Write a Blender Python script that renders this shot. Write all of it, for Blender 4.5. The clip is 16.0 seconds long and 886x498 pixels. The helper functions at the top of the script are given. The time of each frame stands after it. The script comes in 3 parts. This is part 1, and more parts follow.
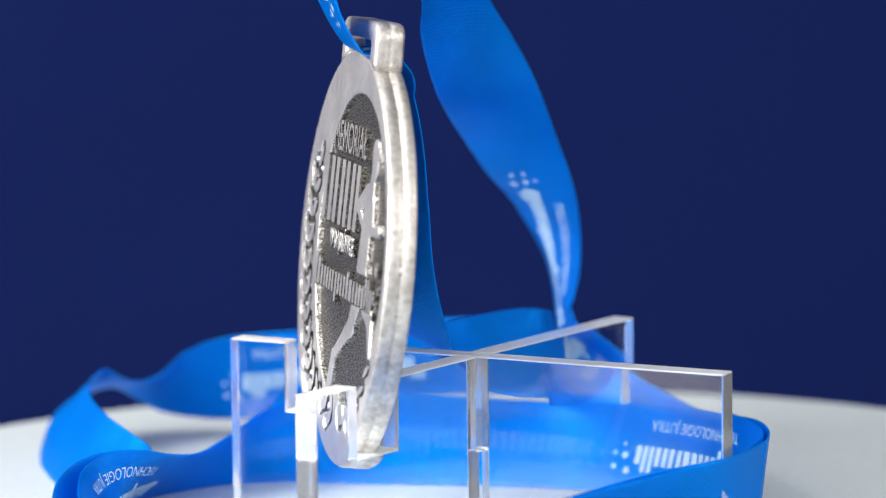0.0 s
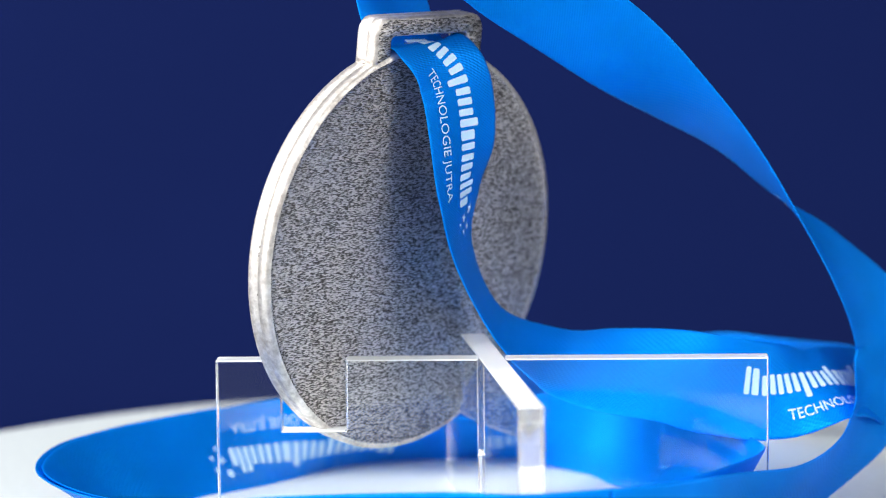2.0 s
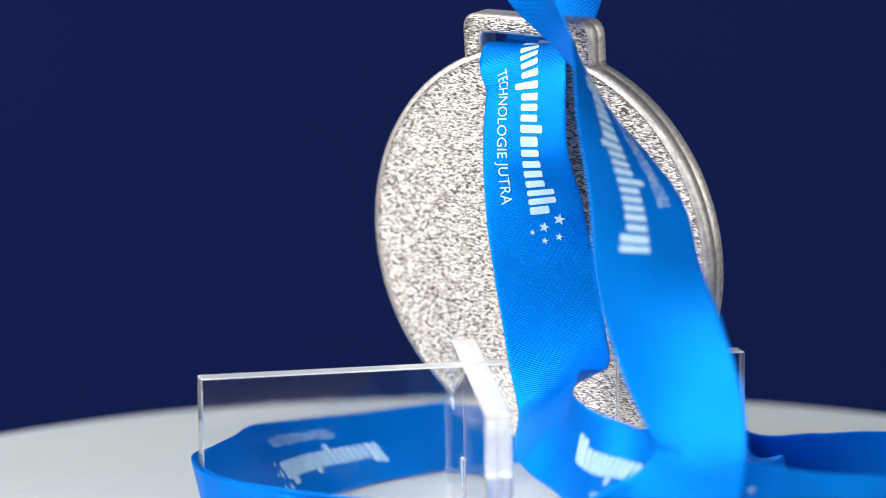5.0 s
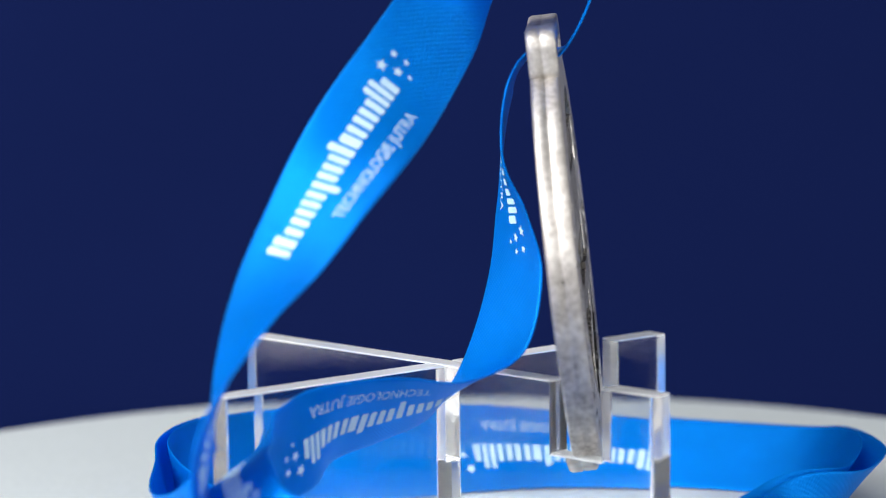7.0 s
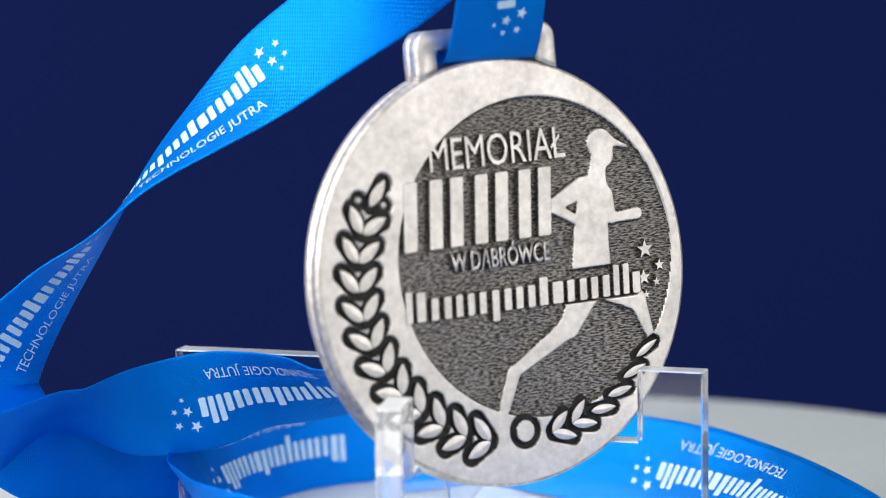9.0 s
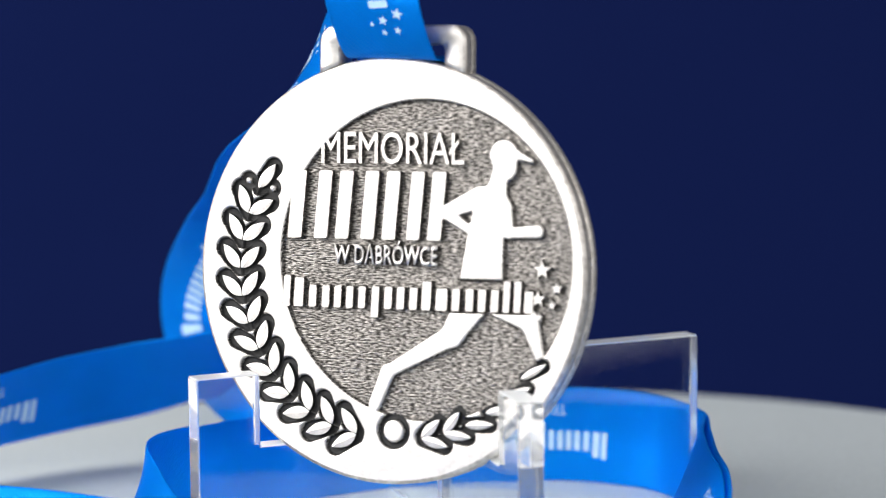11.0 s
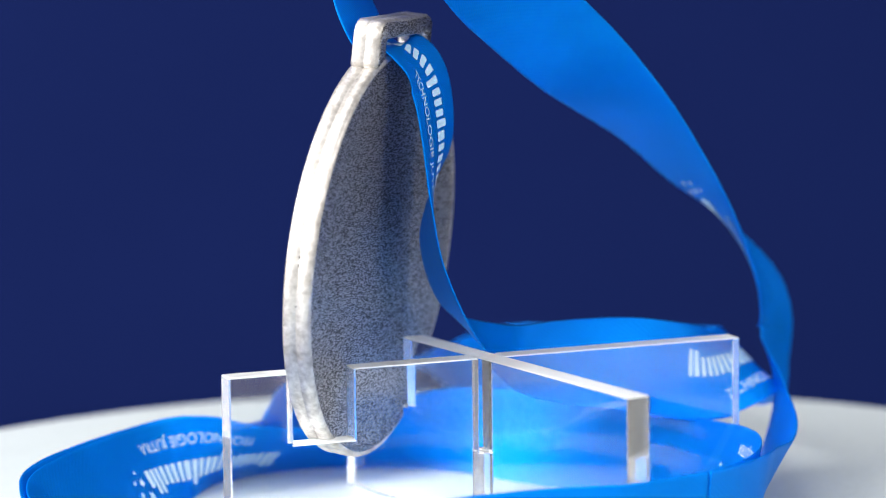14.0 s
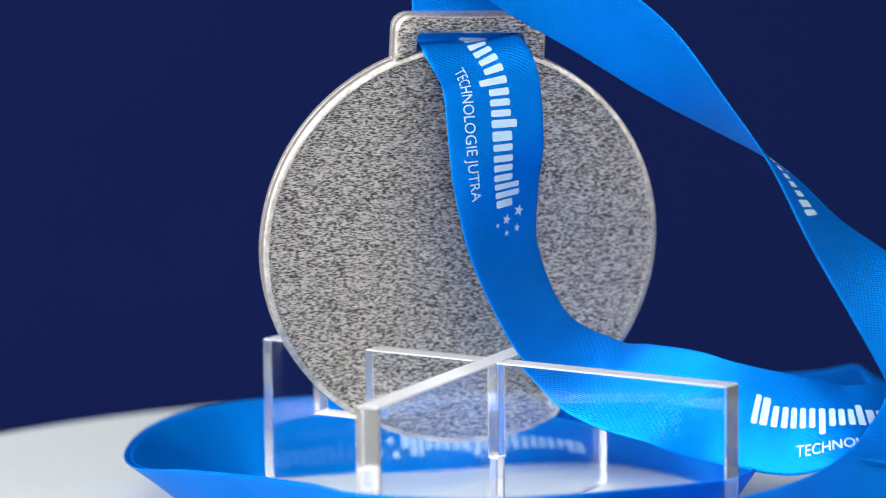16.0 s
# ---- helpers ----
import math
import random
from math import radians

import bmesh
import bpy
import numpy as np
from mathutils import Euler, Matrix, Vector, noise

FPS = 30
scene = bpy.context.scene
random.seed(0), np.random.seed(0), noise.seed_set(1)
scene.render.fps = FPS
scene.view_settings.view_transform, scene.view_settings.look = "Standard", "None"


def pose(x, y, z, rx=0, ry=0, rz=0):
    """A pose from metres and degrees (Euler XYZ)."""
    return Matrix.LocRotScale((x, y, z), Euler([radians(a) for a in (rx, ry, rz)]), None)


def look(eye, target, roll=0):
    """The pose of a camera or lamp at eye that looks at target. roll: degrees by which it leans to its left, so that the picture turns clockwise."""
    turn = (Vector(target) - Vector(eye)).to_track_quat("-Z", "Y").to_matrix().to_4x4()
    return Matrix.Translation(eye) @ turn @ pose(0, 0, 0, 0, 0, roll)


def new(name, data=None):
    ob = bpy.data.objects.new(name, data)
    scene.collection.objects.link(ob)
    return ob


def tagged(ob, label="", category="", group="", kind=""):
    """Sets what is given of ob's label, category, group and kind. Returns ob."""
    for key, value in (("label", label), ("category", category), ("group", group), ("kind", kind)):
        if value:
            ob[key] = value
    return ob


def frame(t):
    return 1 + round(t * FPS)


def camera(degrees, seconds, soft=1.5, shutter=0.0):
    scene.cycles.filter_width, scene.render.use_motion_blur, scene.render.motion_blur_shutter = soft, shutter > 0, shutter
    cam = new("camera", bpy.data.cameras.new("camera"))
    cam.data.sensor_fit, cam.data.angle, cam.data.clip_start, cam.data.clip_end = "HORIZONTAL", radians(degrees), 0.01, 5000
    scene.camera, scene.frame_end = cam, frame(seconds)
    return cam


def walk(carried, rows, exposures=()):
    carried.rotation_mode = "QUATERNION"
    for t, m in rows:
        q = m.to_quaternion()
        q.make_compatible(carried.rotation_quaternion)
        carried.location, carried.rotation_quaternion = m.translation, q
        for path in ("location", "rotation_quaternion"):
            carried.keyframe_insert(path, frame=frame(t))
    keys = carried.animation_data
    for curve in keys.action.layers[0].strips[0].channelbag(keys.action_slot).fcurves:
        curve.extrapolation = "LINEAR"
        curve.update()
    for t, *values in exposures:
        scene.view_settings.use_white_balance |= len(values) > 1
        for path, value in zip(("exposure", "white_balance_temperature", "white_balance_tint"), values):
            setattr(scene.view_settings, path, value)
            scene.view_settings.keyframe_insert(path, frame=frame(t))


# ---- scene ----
# Camera: a long lens on a tripod before a small turntable
SECONDS = 16.0
EYE = Vector((0.0, -0.639, 0.1415))
PAN, TILT, ROLL = radians(-0.315), radians(-8.127), -0.693
cam = camera(13.53, SECONDS, soft=1.0)
cam.data.dof.use_dof = True
cam.data.dof.focus_distance = 0.645
cam.data.dof.aperture_fstop = 12.5
AIM = EYE + Vector((math.sin(PAN) * math.cos(TILT), math.cos(PAN) * math.cos(TILT), math.sin(TILT)))
# The film's automatic exposure breathes a little as the bright medal turns
BREATH = [(0, 0.0), (0.5, 0.06), (1, 0.14), (1.5, 0.2), (2, 0.1), (2.5, -0.04), (3, -0.2), (4, -0.4), (5.3, -0.44), (6, -0.38), (7, -0.3), (7.5, -0.27), (8.5, -0.32),
          (9, -0.4), (9.5, -0.5), (10, -0.54), (11, -0.5), (12.3, -0.34), (13, -0.05), (13.5, 0.06), (14, 0.16), (14.5, 0.16), (15, 0.04), (15.5, -0.14), (16, -0.28)]
walk(cam, [(0.0, look(EYE, AIM, ROLL)), (SECONDS, look(EYE, AIM, ROLL))], BREATH)

# ---- light: even ambient, key and side softboxes, two added fills out of view ----
world = bpy.data.worlds.new("room_light")
scene.world = world
world.use_nodes = True
world.node_tree.nodes["Background"].inputs[0].default_value = (0.90, 0.95, 1.0, 1)
world.node_tree.nodes["Background"].inputs[1].default_value = 0.28


def softbox(name, eye, target, power, width, height, colour):
    data = bpy.data.lights.new(name, "AREA")
    data.shape, data.size, data.size_y = "RECTANGLE", width, height
    data.energy, data.color = power, colour
    ob = new(name, data)
    ob.matrix_world = look(eye, target)
    return ob


softbox("softbox_key", (-0.95, -0.35, 0.60), (0, 0, 0.05), 29.0, 0.8, 0.9, (1.0, 0.98, 0.965))
softbox("softbox_side", (1.05, -0.45, 0.50), (0, 0, 0.05), 6.0, 0.6, 0.7, (1.0, 0.96, 0.92))
# Added unseen fills: the front one lifts the medal face, the top one the straps
softbox("front_fill", (-0.10, -1.35, 0.80), (0, 0, 0.05), 15.0, 1.5, 0.7, (1.0, 0.98, 0.96))
softbox("top_fill", (-0.25, 0.10, 1.1), (0, 0, 0.0), 4.5, 0.8, 0.6, (1.0, 0.98, 0.96))

# ---- materials ----
MM = 0.001


def material(name, colour, rough=0.5, metal=0.0):
    m = bpy.data.materials.new(name)
    m.use_nodes = True
    b = m.node_tree.nodes["Principled BSDF"]
    b.inputs["Base Color"].default_value = (*colour, 1)
    b.inputs["Roughness"].default_value = rough
    b.inputs["Metallic"].default_value = metal
    return m, m.node_tree, b


def noise_node(tree, scale, detail=3.0, rough=0.5, stretch=None):
    co = tree.nodes.new("ShaderNodeTexCoord")
    n = tree.nodes.new("ShaderNodeTexNoise")
    n.inputs["Scale"].default_value = scale
    n.inputs["Detail"].default_value = detail
    n.inputs["Roughness"].default_value = rough
    if stretch:
        mp = tree.nodes.new("ShaderNodeMapping")
        mp.inputs["Scale"].default_value = stretch
        tree.links.new(co.outputs["Object"], mp.inputs["Vector"])
        tree.links.new(mp.outputs["Vector"], n.inputs["Vector"])
    else:
        tree.links.new(co.outputs["Object"], n.inputs["Vector"])
    return n


def ramp(tree, source, low, high, c0, c1):
    r = tree.nodes.new("ShaderNodeValToRGB")
    r.color_ramp.elements[0].position, r.color_ramp.elements[1].position = low, high
    r.color_ramp.elements[0].color, r.color_ramp.elements[1].color = (*c0, 1), (*c1, 1)
    tree.links.new(source, r.inputs["Fac"])
    return r.outputs["Color"]


def bump(tree, b, source, strength, distance):
    n = tree.nodes.new("ShaderNodeBump")
    n.inputs["Strength"].default_value = strength
    n.inputs["Distance"].default_value = distance
    tree.links.new(source, n.inputs["Height"])
    prior = b.inputs["Normal"].links
    if prior:
        tree.links.new(prior[0].from_socket, n.inputs["Normal"])
    tree.links.new(n.outputs["Normal"], b.inputs["Normal"])


def worn(name, c0, c1, scale, r0, r1, metal, relief, fine, stretch=None, span=(0.35, 0.65)):
    """A surface whose colour and gloss wander at two scales, with a fine relief."""
    m, tree, b = material(name, c0, r0, metal)
    big = noise_node(tree, scale, 4, 0.6, stretch)
    small = noise_node(tree, fine, 3, 0.6, stretch)
    mix = tree.nodes.new("ShaderNodeMath")
    mix.operation = "MULTIPLY_ADD"
    mix.inputs[1].default_value = 0.5
    tree.links.new(big.outputs["Fac"], mix.inputs[0])
    half = tree.nodes.new("ShaderNodeMath")
    half.operation = "MULTIPLY"
    half.inputs[1].default_value = 0.5
    tree.links.new(small.outputs["Fac"], half.inputs[0])
    tree.links.new(half.outputs[0], mix.inputs[2])
    tree.links.new(ramp(tree, mix.outputs[0], *span, c0, c1), b.inputs["Base Color"])
    tree.links.new(ramp(tree, mix.outputs[0], *span, (r0,) * 3, (r1,) * 3), b.inputs["Roughness"])
    if relief:
        bump(tree, b, small.outputs["Fac"], 0.8, relief)
    return m


def grained(name, c0, c1, scale, relief, span):
    """Cast metal with a short horizontal grain: bright ridges, dark valleys, broad worn patches."""
    m, tree, b = material(name, c0, 0.45, 1.0)
    grain = noise_node(tree, scale, 1.0, 0.45, (0.46, 1.7, 1.0))
    patch = noise_node(tree, 140, 3)
    shift = tree.nodes.new("ShaderNodeMath")
    shift.operation = "MULTIPLY_ADD"
    shift.inputs[1].default_value = 0.10
    tree.links.new(patch.outputs["Fac"], shift.inputs[0])
    tree.links.new(grain.outputs["Fac"], shift.inputs[2])
    tree.links.new(ramp(tree, shift.outputs[0], *span, c0, c1), b.inputs["Base Color"])
    tree.links.new(ramp(tree, shift.outputs[0], *span, (0.55,) * 3, (0.36,) * 3), b.inputs["Roughness"])
    bump(tree, b, grain.outputs["Fac"], 0.8, relief)
    return m


POLISHED = worn("polished_pewter", (0.67, 0.64, 0.61), (0.88, 0.85, 0.82), 110, 0.54, 0.40, 1.0, 0.00005, 700, None, (0.36, 0.62))
EDGE = worn("edge_pewter", (0.40, 0.37, 0.345), (0.82, 0.79, 0.755), 190, 0.60, 0.40, 1.0, 0.00017, 900)
OXIDISED = grained("oxidised_field", (0.055, 0.051, 0.047), (0.36, 0.338, 0.315), 2300, 0.00036, (0.43, 0.69))
BLACKENED = worn("blackened_recess", (0.008, 0.008, 0.008), (0.03, 0.03, 0.03), 400, 0.7, 0.5, 0.3, 0.0001, 1500)
GRAINED = grained("grained_back", (0.10, 0.092, 0.084), (0.66, 0.62, 0.575), 3100, 0.00038, (0.43, 0.66))
WHITE_TOP = worn("white_laminate", (0.51, 0.56, 0.575), (0.59, 0.645, 0.66), 14, 0.45, 0.36, 0.0, 0.00003, 600)
DARK_PLASTIC = worn("dark_plastic", (0.02, 0.02, 0.022), (0.035, 0.035, 0.04), 30, 0.5, 0.4, 0.0, 0.00005, 800)
NAVY_CLOTH = worn("navy_backdrop", (0.0044, 0.0088, 0.049), (0.0051, 0.0101, 0.056), 5, 0.95, 0.9, 0.0, 0.0001, 900)
NAVY_CLOTH.node_tree.nodes["Principled BSDF"].inputs["Specular IOR Level"].default_value = 0.0
WALL_PAINT = worn("wall_paint", (0.62, 0.62, 0.60), (0.68, 0.68, 0.66), 3, 0.9, 0.85, 0.0, 0.0004, 60)
PRINT = worn("white_print", (0.38, 0.63, 0.84), (0.54, 0.74, 0.90), 300, 0.5, 0.4, 0.0, 0.0, 3000)


def satin():
    """Woven satin: fine ribs across the strap and a soft gloss."""
    m, tree, b = material("blue_satin", (0.0, 0.12, 0.68), 0.33, 0.46)
    b.inputs["Specular IOR Level"].default_value = 0.16
    b.inputs["Specular Tint"].default_value = (0.25, 0.65, 1.0, 1)
    uv = tree.nodes.new("ShaderNodeUVMap")
    for scale, turn, depth in ((0.9, 0.6, 0.00011), (0.5, -0.9, 0.00006)):
        mp = tree.nodes.new("ShaderNodeMapping")
        mp.inputs["Rotation"].default_value = (0, 0, turn)
        w = tree.nodes.new("ShaderNodeTexWave")
        w.inputs["Scale"].default_value = 800 * scale
        w.inputs["Distortion"].default_value = 1.5
        tree.links.new(uv.outputs["UV"], mp.inputs["Vector"])
        tree.links.new(mp.outputs["Vector"], w.inputs["Vector"])
        bump(tree, b, w.outputs["Fac"], 0.5, depth)
    n = noise_node(tree, 60, 3)
    tree.links.new(ramp(tree, n.outputs["Fac"], 0.3, 0.7, (0.0, 0.205, 0.72), (0.0, 0.250, 0.88)), b.inputs["Base Color"])
    # the thin weave lets light from behind glow through
    glow = tree.nodes.new("ShaderNodeBsdfTranslucent")
    glow.inputs["Color"].default_value = (0.02, 0.42, 1.0, 1)
    both = tree.nodes.new("ShaderNodeMixShader")
    both.inputs[0].default_value = 0.22
    tree.links.new(b.outputs[0], both.inputs[1])
    tree.links.new(glow.outputs[0], both.inputs[2])
    tree.links.new(both.outputs[0], tree.nodes["Material Output"].inputs["Surface"])
    return m


SATIN = satin()


def acrylic(name, rough, tint):
    m, tree, b = material(name, tint, rough)
    b.inputs["Transmission Weight"].default_value = 1.0
    b.inputs["IOR"].default_value = 1.49
    n = noise_node(tree, 220, 3)
    bump(tree, b, n.outputs["Fac"], 0.25, 0.00003 if rough < 0.1 else 0.0002)
    return m


CLEAR = acrylic("clear_acrylic", 0.02, (0.97, 0.985, 0.99))
# Cut edges and frosted tops: milky white stands in for light piped through
CUT = acrylic("whitened_acrylic_edge", 0.11, (0.97, 0.985, 0.99))
CUT.node_tree.nodes["Principled BSDF"].inputs["Transmission Weight"].default_value = 0.80
FROST_LIT = acrylic("frosted_lit_acrylic_top", 0.34, (0.95, 0.97, 0.98))
FROST_LIT.node_tree.nodes["Principled BSDF"].inputs["Transmission Weight"].default_value = 0.52


# ---- mesh helpers ----
def link_mesh(name, mesh, mats, parent=None, label=""):
    for m in mats if isinstance(mats, (list, tuple)) else [mats]:
        mesh.materials.append(m)
    ob = new(name, mesh)
    if parent:
        ob.parent = parent
    return tagged(ob, label)


def part(name, bm, mats, parent=None, label="", smooth=False):
    mesh = bpy.data.meshes.new(name)
    bm.to_mesh(mesh)
    bm.free()
    if smooth:
        mesh.shade_smooth()
    return link_mesh(name, mesh, mats, parent, label)


def grid_part(name, verts, faces, mats, parent=None, label="", smooth=True, slots=None):
    mesh = bpy.data.meshes.new(name)
    mesh.from_pydata([tuple(v) for v in verts], [], faces)
    if slots is not None:
        mesh.polygons.foreach_set("material_index", np.asarray(slots, dtype=np.int32))
    if smooth:
        mesh.shade_smooth()
    mesh.update()
    return link_mesh(name, mesh, mats, parent, label)


def prism(outline, z0, z1, bevel=0.0, top_slot=0, side_slot=0):
    """A bmesh prism from an outline in mm, with softened upper rim."""
    bm = bmesh.new()
    low = [bm.verts.new((x * MM, y * MM, z0 * MM)) for x, y in outline]
    high = [bm.verts.new((x * MM, y * MM, z1 * MM)) for x, y in outline]
    n = len(outline)
    for i in range(n):
        f = bm.faces.new((low[i], low[(i + 1) % n], high[(i + 1) % n], high[i]))
        f.material_index = side_slot
    top = bm.faces.new(high)
    bottom = bm.faces.new(low[::-1])
    top.material_index = bottom.material_index = top_slot
    bmesh.ops.recalc_face_normals(bm, faces=bm.faces)
    if bevel:
        rims = list(top.edges) + list(bottom.edges)
        bmesh.ops.bevel(bm, geom=rims, offset=bevel * MM, segments=2, profile=0.6, affect="EDGES", material=side_slot)
    return bm


def lathe(profile, segments=128):
    """A solid of revolution about z from (radius, z) pairs in mm."""
    bm = bmesh.new()
    rings = []
    for r, z in profile:
        if r < 1e-6:
            rings.append([bm.verts.new((0, 0, z * MM))])
        else:
            rings.append([bm.verts.new((r * MM * math.cos(2 * math.pi * k / segments), r * MM * math.sin(2 * math.pi * k / segments), z * MM)) for k in range(segments)])
    for a, b in zip(rings, rings[1:]):
        for k in range(segments):
            q = (k + 1) % segments
            loop = [a[0]] if len(a) == 1 else [a[k], a[q]]
            loop += [b[0]] if len(b) == 1 else [b[q], b[k]]
            bm.faces.new(loop)
    bmesh.ops.recalc_face_normals(bm, faces=bm.faces)
    return bm


def thing(name, label, category, m=None, group="", kind=""):
    ob = new(name)
    ob.empty_display_size = 0.02
    ob.matrix_world = m or Matrix.Identity(4)
    return tagged(ob, label, category, group, kind)


# ---- the setting ----
DESK_Z = -62.0


def backdrop():
    """One navy sheet that lies on the desk and sweeps up behind it."""
    verts, faces = [], []
    prof = [(-0.30, DESK_Z * MM + 0.001), (0.20, DESK_Z * MM + 0.001)]
    for k in range(1, 13):
        a = k / 12 * math.pi / 2
        prof.append((0.20 + 0.4 * math.sin(a), DESK_Z * MM + 0.001 + 0.4 * (1 - math.cos(a))))
    prof.append((0.60, 1.3))
    for x in np.linspace(-0.55, 0.55, 23):
        for y, z in prof:
            verts.append((x, y, z))
    n = len(prof)
    for i in range(22):
        for j in range(n - 1):
            faces.append((i * n + j, (i + 1) * n + j, (i + 1) * n + j + 1, i * n + j + 1))
    ob = grid_part("backdrop", verts, faces, NAVY_CLOTH)
    sol = ob.modifiers.new("thickness", "SOLIDIFY")
    sol.thickness, sol.offset = 0.0008, -1
    tagged(ob, "plain navy blue paper sweep behind the turntable", "backdrop", kind="structure")


def slab(name, lo, hi, mat, label, category):
    bm = bmesh.new()
    bmesh.ops.create_cube(bm, size=1)
    for v in bm.verts:
        v.co = Vector([(lo[k] + hi[k]) / 2 + v.co[k] * (hi[k] - lo[k]) for k in range(3)])
    return tagged(part(name, bm, mat), label, category, kind="structure")


backdrop()
slab("desk_top", (-1.2, -0.45, DESK_Z * MM - 0.03), (1.2, 0.75, DESK_Z * MM), WALL_PAINT, "pale desk top under the backdrop sheet", "desk")

# ---- the turntable: still base, turning platter ----
turntable = thing("turntable", "round white display turntable on a dark base", "turntable", pose(0, 0, DESK_Z * MM + 0.0018))
part("base", lathe([(0, 0), (88, 0), (90, 2), (90, 40), (86, 44), (0, 44)], 96), DARK_PLASTIC, turntable, "dark plastic drive base")
PLATTER_LIFT = (-DESK_Z) - 1.8
platter = part("platter", lathe([(0, -15), (138, -15), (141.5, -13.5), (143, -10), (143, -4), (141.5, -1.2), (138, 0), (0, 0)], 160), WHITE_TOP, turntable, "white laminate platter", True)
PLATTER_OFF = pose(0.0010, 0.0045, PLATTER_LIFT * MM)
platter.matrix_local = PLATTER_OFF

# ---- acrylic stand: two crossed plates with notches for the medal ----
STAND_X, STAND_Y = 1.6, 4.6
stand = thing("display_stand", "clear acrylic cross stand with notched plates on the turntable", "display stand")


def plate_outline(lap_from_top):
    half, top, lap = 48.0, 30.7, 14.0
    n0, n1, deep, r = half - 22.6, half - 11.4, 18.2, 2.35
    pts = [(half, 0), (half, top), (n1, top), (n1, deep), (n0, deep), (n0, top)]
    if lap_from_top:
        pts += [(r, top), (r, lap), (-r, lap), (-r, top)]
    pts += [(-half, top), (-half, 0)]
    if not lap_from_top:
        pts += [(-r, 0), (-r, lap), (r, lap), (r, 0)]
    return pts


def stand_plate(angle, lap_from_top):
    bm = prism(plate_outline(lap_from_top), -2.2, 2.2, 0.0, 0, 1)
    bmesh.ops.bevel(bm, geom=list(bm.edges), offset=0.22 * MM, segments=1, affect="EDGES", material=1)
    bmesh.ops.triangulate(bm, faces=[f for f in bm.faces if len(f.verts) > 4])
    for f in bm.faces:
        # upward faces get the whitest acrylic, their brightness put into the material
        if f.normal.y > 0.6:
            f.material_index = 2
    ob = part("plate", bm, [CLEAR, CUT, FROST_LIT], stand)
    ob.matrix_local = pose(STAND_X * MM, STAND_Y * MM, 0.0003, 90, 0, angle)
    ob.visible_shadow = False


stand_plate(54.4 + 180, True)
stand_plate(153.2, False)

# ---- the medal ----
MEDAL_N = Vector((-0.9674, -0.2294, 0.1070)).normalized()
MEDAL_UP = (Vector((0, 0, 1)) - MEDAL_N * MEDAL_N.z).normalized()
MEDAL_RT = MEDAL_UP.cross(MEDAL_N)
face_turn = Matrix((MEDAL_RT, MEDAL_UP, MEDAL_N)).transposed().to_4x4()
MEDAL_POSE = Matrix.Translation((-0.02120, -0.00075, 0.04905)) @ face_turn @ pose(0, 0, 0, 0, 0, 1.6)
THICK, DEEP = 5.0, 0.9
FIELD = (6.5, 1.9, 26.9)
medal = thing("medal", "antique silver running medal with dark relief, leaning in the acrylic stand", "medal", MEDAL_POSE)


def leaf_list():
    """Laurel leaves as (base, tip, half width) in the medal's plane."""
    out, stem = [], 28.4
    for k in range(11):
        a = radians(257.5 - k * 9.7)
        for side in (-1, 1):
            b = a - radians(6.0 if side > 0 else 6.8)
            r0, r1 = stem + side * 0.25, stem + side * 3.0
            out.append(((r0 * math.cos(a), r0 * math.sin(a)), (r1 * math.cos(b), r1 * math.sin(b)), 1.16))
    a = radians(257.5 - 11 * 9.7)
    out.append(((28.4 * math.cos(a), 28.4 * math.sin(a)), (28.0 * math.cos(a - 0.15), 28.0 * math.sin(a - 0.15)), 1.1))
    for k in range(6):
        a = radians(283.0 + k * 8.4)
        for side in (-1, 1) if k < 2 else (1,):
            b = a + radians(6.8)
            r0, r1 = 28.6 + 0.25 * k + side * 0.2, 28.6 + 0.25 * k + side * (2.3 if side > 0 else 1.8)
            out.append(((r0 * math.cos(a), r0 * math.sin(a)), (r1 * math.cos(b), r1 * math.sin(b)), 0.95 - 0.06 * k))
    return out


LEAVES = leaf_list()
BERRIES = [(-26.9, 14.9, 0.55), (-22.3, 13.6, 0.55)]
# Plain figure in stride: tapered limbs (x0, y0, radius, x1, y1, radius)
FIGURE = [
    (21.0, 19.6, 2.7, 21.3, 17.6, 2.2), (22.6, 20.0, 1.0, 26.2, 18.7, 0.35), (20.3, 16.8, 1.5, 19.8, 14.0, 1.9),
    (18.8, 11.6, 3.2, 17.6, 4.5, 3.4), (17.6, 4.5, 3.5, 17.0, -2.0, 4.1), (16.6, 12.6, 1.9, 10.2, 10.0, 1.2), (10.2, 10.0, 1.1, 14.8, 7.2, 0.9),
    (21.2, 10.8, 1.5, 22.0, 6.8, 1.0), (22.0, 6.8, 0.9, 27.2, 7.1, 1.15), (15.6, -4.6, 3.1, 11.6, -10.6, 2.1),
    (11.6, -10.6, 1.9, -0.2, -17.0, 1.1), (-0.2, -17.0, 1.35, -2.6, -22.6, 1.2), (19.6, -4.6, 2.4, 25.6, -7.6, 1.9), (25.8, -7.8, 1.8, 28.0, -14.6, 0.8),
]


def limb_distance(x, y, limb):
    x0, y0, r0, x1, y1, r1 = limb
    dx, dy = x1 - x0, y1 - y0
    t = np.clip(((x - x0) * dx + (y - y0) * dy) / (dx * dx + dy * dy), 0, 1)
    return np.hypot(x - x0 - t * dx, y - y0 - t * dy) - (r0 + (r1 - r0) * t)


def soft_step(d, width):
    t = np.clip(d / width + 0.5, 0, 1)
    return t * t * (3 - 2 * t)


